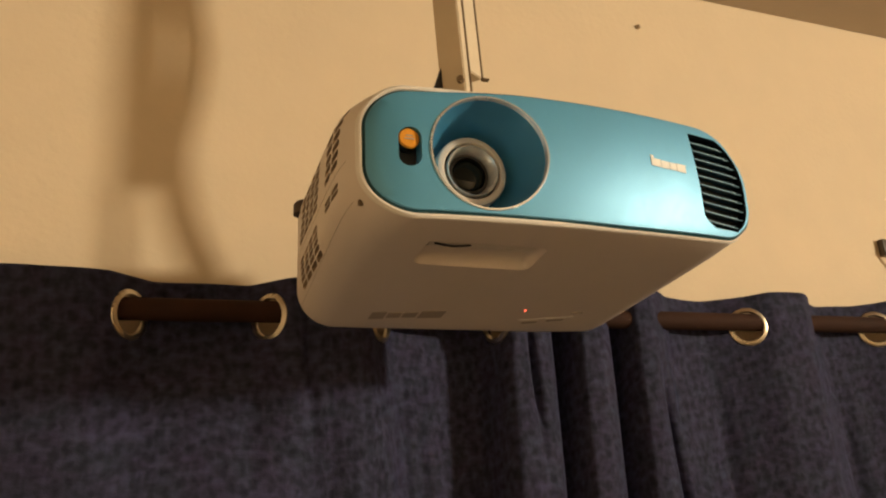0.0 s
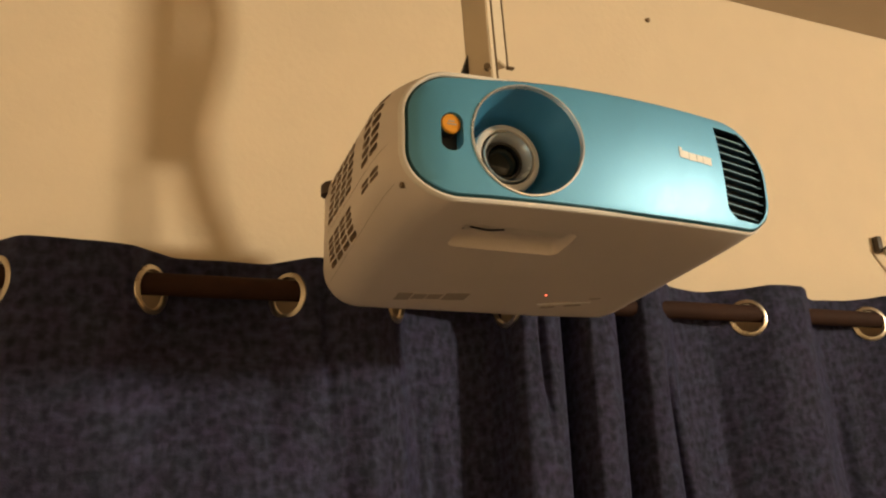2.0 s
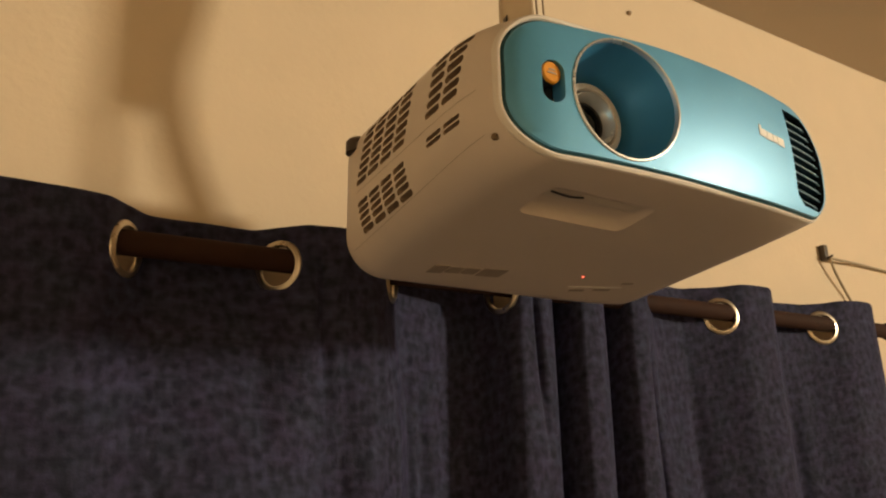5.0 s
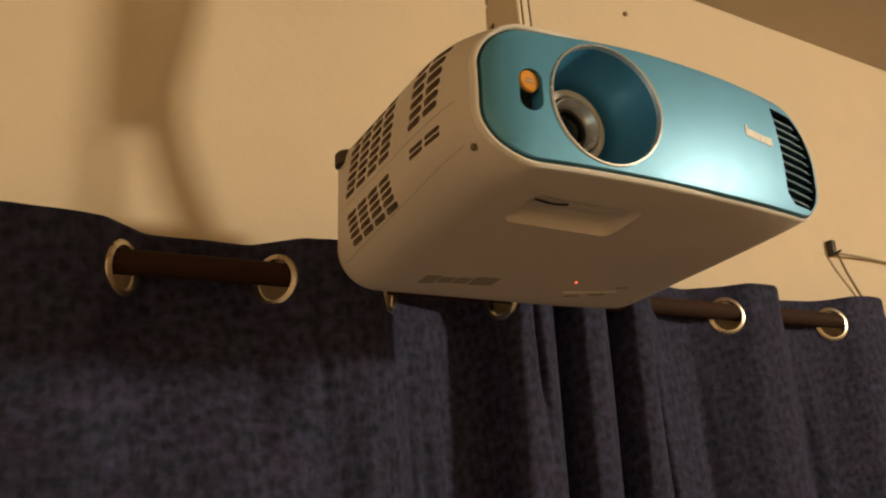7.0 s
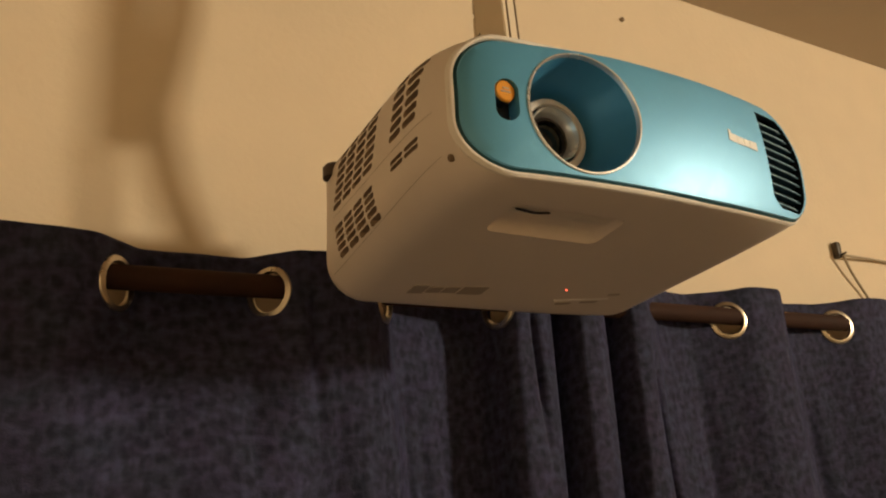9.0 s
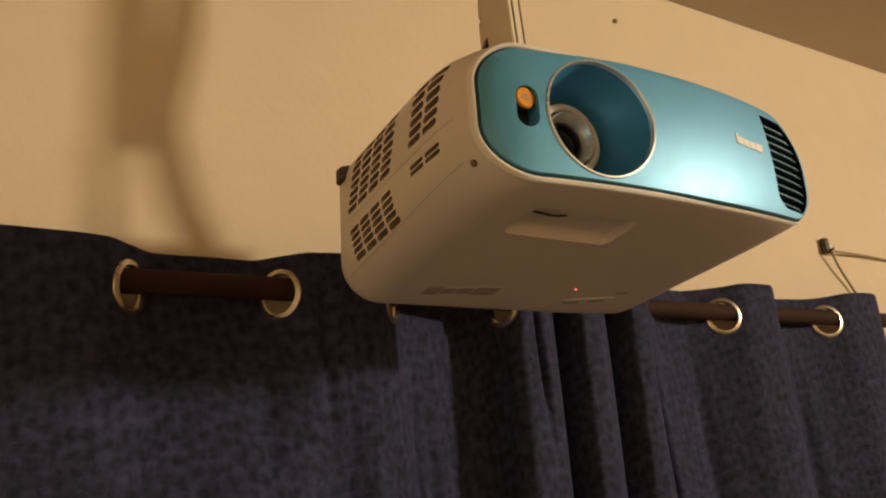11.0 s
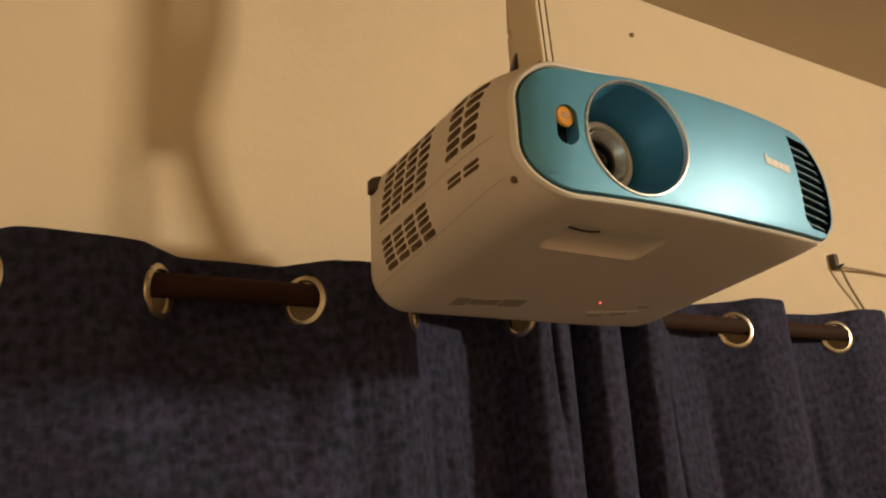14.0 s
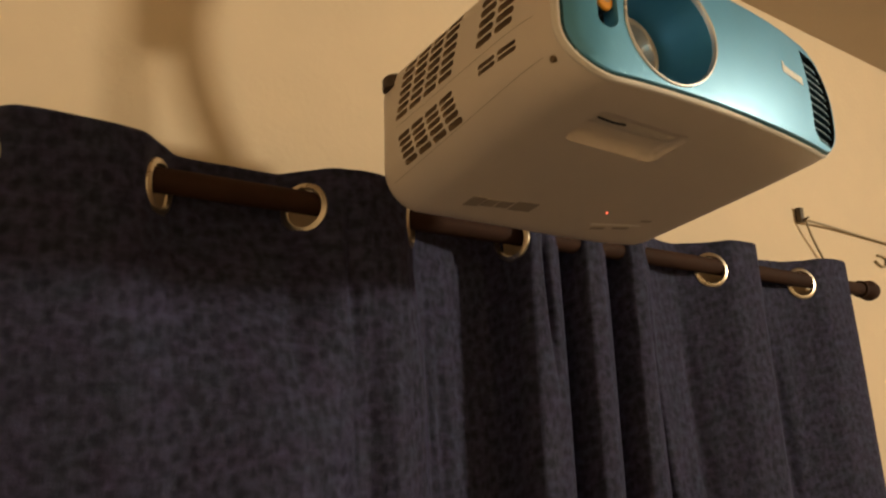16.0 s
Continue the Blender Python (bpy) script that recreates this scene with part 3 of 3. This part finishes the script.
for k in range(3):
    dx, dy = 0.118 + 0.006 * k, 0.205 + 0.006 * k
    part("cable", tube([(dx - 0.012, dy, CEIL_Z - 0.002), (dx - 0.004, dy + 0.002, 2.66), (dx + 0.006, dy + 0.006, 2.57), (dx + 0.003, dy + 0.003, 2.49), (dx - 0.003, dy - 0.001, 2.42), (dx + 0.004, dy + 0.006, 2.34), (dx + 0.02, dy + 0.022, 2.262)], 0.0065), M_POLE, bundle)


# ---- rod and curtain ----
ROD_Y = 0.428


def rod_z(x):
    return 2.160 + 0.0095 * x


rod = thing("curtain_rod", (0, ROD_Y, 2.157), "dark brown wooden curtain rod with ball ends", "curtain rod")
part("pole", cylinder((-1.50, ROD_Y, rod_z(-1.5)), (1.185, ROD_Y, rod_z(1.185)), 0.0138, n=32), M_ROD, rod)
for x, s in ((1.18, 1), (-1.50, -1)):
    part("finial", revolve([(0.0001, 0.056), (0.010, 0.053), (0.018, 0.045), (0.0215, 0.034), (0.0200, 0.022), (0.0140, 0.012), (0.0125, 0.006), (0.0175, 0.004), (0.0175, -0.004), (0.0001, -0.004)], (x, ROD_Y, rod_z(x)), (s, 0, 0), 32), M_ROD, rod, "turned wooden ball end")
for x in (-1.40, 1.135):
    part("bracket", cylinder((x, ROD_Y + 0.012, rod_z(x) - 0.004), (x, WALL_Y - 0.001, rod_z(x) - 0.004), 0.007, n=16), M_ROD, rod)

FOLDS = [(-1.40, 0.0), (-1.30, 0.03), (-1.22, -0.03), (-1.12, 0.03), (-1.03, -0.035), (-0.94, 0.03), (-0.86, -0.03), (-0.77, 0.03), (-0.69, -0.03), (-0.61, 0.03),
         (-0.53, -0.028), (-0.45, 0.03), (-0.406, 0.028), (-0.376, 0.0), (-0.348, -0.030), (-0.29, -0.038), (-0.242, -0.032), (-0.214, 0.0), (-0.188, 0.030), (-0.135, 0.036),
         (-0.078, 0.030), (-0.052, 0.0), (-0.024, -0.030), (0.02, -0.038), (0.064, -0.028), (0.09, 0.0), (0.112, 0.024), (0.165, 0.040), (0.20, 0.049), (0.237, 0.049),
         (0.250, 0.032), (0.258, -0.014), (0.270, -0.027), (0.300, -0.021), (0.328, -0.011), (0.340, 0.002), (0.346, 0.032), (0.354, 0.047), (0.363, 0.040), (0.371, 0.0),
         (0.378, -0.019), (0.398, -0.021), (0.422, -0.011), (0.434, 0.001), (0.440, 0.032), (0.448, 0.047), (0.457, 0.040), (0.465, 0.0), (0.472, -0.018), (0.492, -0.021),
         (0.515, -0.011), (0.535, 0.002), (0.552, 0.014), (0.580, 0.028),
         (0.625, 0.034), (0.660, 0.020), (0.690, 0.0), (0.730, -0.028), (0.782, -0.036), (0.806, -0.022), (0.834, 0.014), (0.870, 0.034), (0.920, 0.024), (0.961, 0.0),
         (1.010, -0.030), (1.070, -0.036), (1.102, -0.024), (1.122, 0.004)]
FX = np.array([a for a, _ in FOLDS])
FD = np.array([b * (0.72 if a > 0.56 else 1.0) for a, b in FOLDS])


def fold(x):
    """The cloth's distance behind the rod, smooth between the named folds."""
    i = int(np.clip(np.searchsorted(FX, x) - 1, 0, len(FX) - 2))
    t = min(max((x - FX[i]) / (FX[i + 1] - FX[i]), 0), 1)
    d = np.diff(FD) / np.diff(FX)

    def slope(k):
        if k == 0 or k == len(FX) - 1:
            return 0.0
        a, b = d[k - 1], d[k]
        return 0.0 if a * b <= 0 else 2 * a * b / (a + b)

    h = FX[i + 1] - FX[i]
    return float((2 * t ** 3 - 3 * t ** 2 + 1) * FD[i] + (t ** 3 - 2 * t ** 2 + t) * h * slope(i) + (3 * t ** 2 - 2 * t ** 3) * FD[i + 1] + (t ** 3 - t ** 2) * h * slope(i + 1))


EYELETS = [-0.94 + 0.045, -0.376, -0.214, -0.052, 0.09, 0.2555, 0.690, 0.961]


def build_curtain():
    root = thing("curtain", (0, ROD_Y, 2.21), "heavy blue-grey patterned eyelet curtain, drawn closed", "curtain")
    grid = np.arange(-1.40, 1.1221, 0.003)
    depth = np.array([fold(v) for v in grid])
    arc = np.concatenate([[0], np.cumsum(np.hypot(np.diff(grid), np.diff(depth)))])
    calm = depth * (1 - 0.78 * np.clip((0.05 - grid) / 0.05, 0, 1))
    spread = np.concatenate([[0], np.cumsum(np.hypot(np.diff(grid), np.diff(calm)))])
    zs = np.concatenate([np.linspace(0, 0.12, 31), np.linspace(0.12, 0.6, 41)[1:], np.linspace(0.6, 1.96, 30)[1:]])
    low = np.convolve(np.pad(depth, 12, "edge"), np.hanning(25) / np.hanning(25).sum(), "valid")
    verts, uvs, faces = [], [], []
    for r, dz in enumerate(zs):
        k = min(1.0, dz / 0.9)
        for c, gx in enumerate(grid):
            d = depth[c] * (1 - 0.12 * k) + low[c] * 0.12 * k
            sag = min(1.0, max(0.0, (dz - 0.10) / 0.14))
            for cx, run, deep, wide in ((0.500, 0.13, 0.034, 0.010), (0.628, 0.05, 0.008, 0.014), (0.868, 0.06, 0.010, 0.014), (0.145, 0.03, 0.007, 0.010), (-0.075, 0.0, 0.010, 0.012), (0.118, 0.05, 0.006, 0.006), (0.088, 0.03, -0.022, 0.018)):
                d += deep * sag * math.exp(-((gx - cx - run * dz) / wide) ** 2)
            d += 0.017 * math.exp(-((gx - 0.292 - 0.06 * dz) / 0.006) ** 2) * math.exp(-((dz - 0.13) / 0.085) ** 2)
            d += 0.012 * math.exp(-((gx + 0.012 - 0.05 * dz) / 0.007) ** 2) * math.exp(-((dz - 0.12) / 0.08) ** 2)
            if gx < 0.05:
                d *= 1 - 0.78 * min(1.0, max(0.0, (dz - 0.06) / 0.22)) * min(1.0, (0.05 - gx) / 0.05)
            lean = min(1.0, max(0.0, (dz - 0.06) / 0.25)) * min(1.0, max(0.0, (0.02 - gx) / 0.1))
            d += lean * (0.046 - 0.128 * min(1.0, max(0.0, (gx + 0.62) / 0.5)))
            d += 0.004 * noise.noise((gx * 9, dz * 3.0, 0.3)) * min(1, dz / 0.1)
            d = min(d, 0.050)
            left = min(1.0, max(0.0, (0.16 - gx) / 0.1))
            top = (2.2085 - 0.20 * depth[c]) * (1 - left) + (2.1985 + 0.08 * depth[c]) * left + 0.003 * noise.noise((gx * 14, 1.7, 0.0))
            verts.append((gx + 0.006 * math.sin(dz * 2.1 + gx * 5) * k, ROD_Y + d, top - dz))
            uvs.append((spread[c], dz))
    nc = len(grid)
    centres = [(float(np.interp(e, grid, arc)), e) for e in EYELETS]
    for r in range(len(zs) - 1):
        for c in range(nc - 1):
            ids = (r * nc + c, r * nc + c + 1, (r + 1) * nc + c + 1, (r + 1) * nc + c)
            ua = (arc[c] + arc[c + 1]) / 2
            z = sum(verts[i][2] for i in ids) / 4
            if any((ua - u) ** 2 + (z - rod_z(e) + 0.0072) ** 2 < 0.0252 ** 2 for u, e in centres):
                continue
            faces.append(ids)
    me = bpy.data.meshes.new("cloth")
    me.from_pydata(verts, [], faces)
    layer = me.uv_layers.new(name="cloth")
    for loop in me.loops:
        layer.data[loop.index].uv = uvs[loop.vertex_index]
    me.shade_smooth()
    me.materials.append(M_FABRIC)
    cloth = new("cloth", me)
    cloth.parent = root
    cloth.matrix_parent_inverse = root.matrix_world.inverted()
    tagged(cloth, "blue-grey jacquard cloth")
    mod = cloth.modifiers.new("thickness", "SOLIDIFY")
    mod.thickness, mod.offset = 0.0014, 0
    for u, e in centres:
        slope = (fold(e + 0.006) - fold(e - 0.006)) / 0.012
        normal = Vector((slope, -1, 0)).normalized()
        prof = [(0.0226, 0.0), (0.0230, 0.0026), (0.0244, 0.0040), (0.0272, 0.0036), (0.0300, 0.0022), (0.0308, 0.0), (0.0300, -0.0022), (0.0272, -0.0036), (0.0244, -0.0040), (0.0230, -0.0026)]
        part("eyelet", revolve(prof, (e, ROD_Y, rod_z(e) - 0.0072), normal, 48, closed=True), M_BRASS, root, "antique brass ring eyelet")
    return root


curtain = build_curtain()

# ---- on the wall ----
nail = thing("wall_hook", (1.090, WALL_Y, 2.33), "small dark iron hook nailed into the wall", "hook")
part("plate", box(1.0845, 1.0975, 0.474, WALL_Y - 0.0005, 2.317, 2.349, 0.002), M_IRON, nail)
part("prong", cylinder((1.091, 0.476, 2.321), (1.091, 0.462, 2.324), 0.002, n=10), M_IRON, nail)
wire = part("cable", tube([(1.094, 0.470, 2.320), (1.20, 0.478, 2.323), (1.31, 0.481, 2.321), (1.45, 0.481, 2.318), (1.75, 0.481, 2.314), (2.495, 0.482, 2.33)], 0.0026), M_WIRE)
tagged(wire, "thin grey cable strung from the hook along the wall", "cable")
wire2 = part("cable", tube([(1.092, 0.470, 2.320), (1.112, 0.474, 2.29), (1.150, 0.479, 2.248), (1.19, 0.481, 2.20), (1.208, 0.481, 2.155), (1.216, 0.481, 2.08), (1.21, 0.481, 1.95), (1.18, 0.481, 1.7), (1.15, 0.481, 1.2), (1.15, 0.481, 0.01)], 0.0026), M_WIRE)
tagged(wire2, "thin grey cable drooping from the hook behind the curtain", "cable")
spot = part("nail", revolve([(0.0001, 0.005), (0.003, 0.004), (0.0045, 0.002), (0.0045, -0.003), (0.0001, -0.003)], (0.6101, WALL_Y - 0.001, 2.7345), (0, -1, 0), 14), M_NAIL)
tagged(spot, "small nail head in the wall", "nail")
curl = part("cable", tube([(1.386, 0.4835, 2.268), (1.398, 0.4835, 2.262), (1.412, 0.4835, 2.258), (1.432, 0.4835, 2.262), (1.440, 0.4835, 2.276), (1.425, 0.4835, 2.283), (1.400, 0.4835, 2.283)], 0.0028), M_WIRE)
tagged(curl, "short curled grey cable end lying on the wall", "cable")
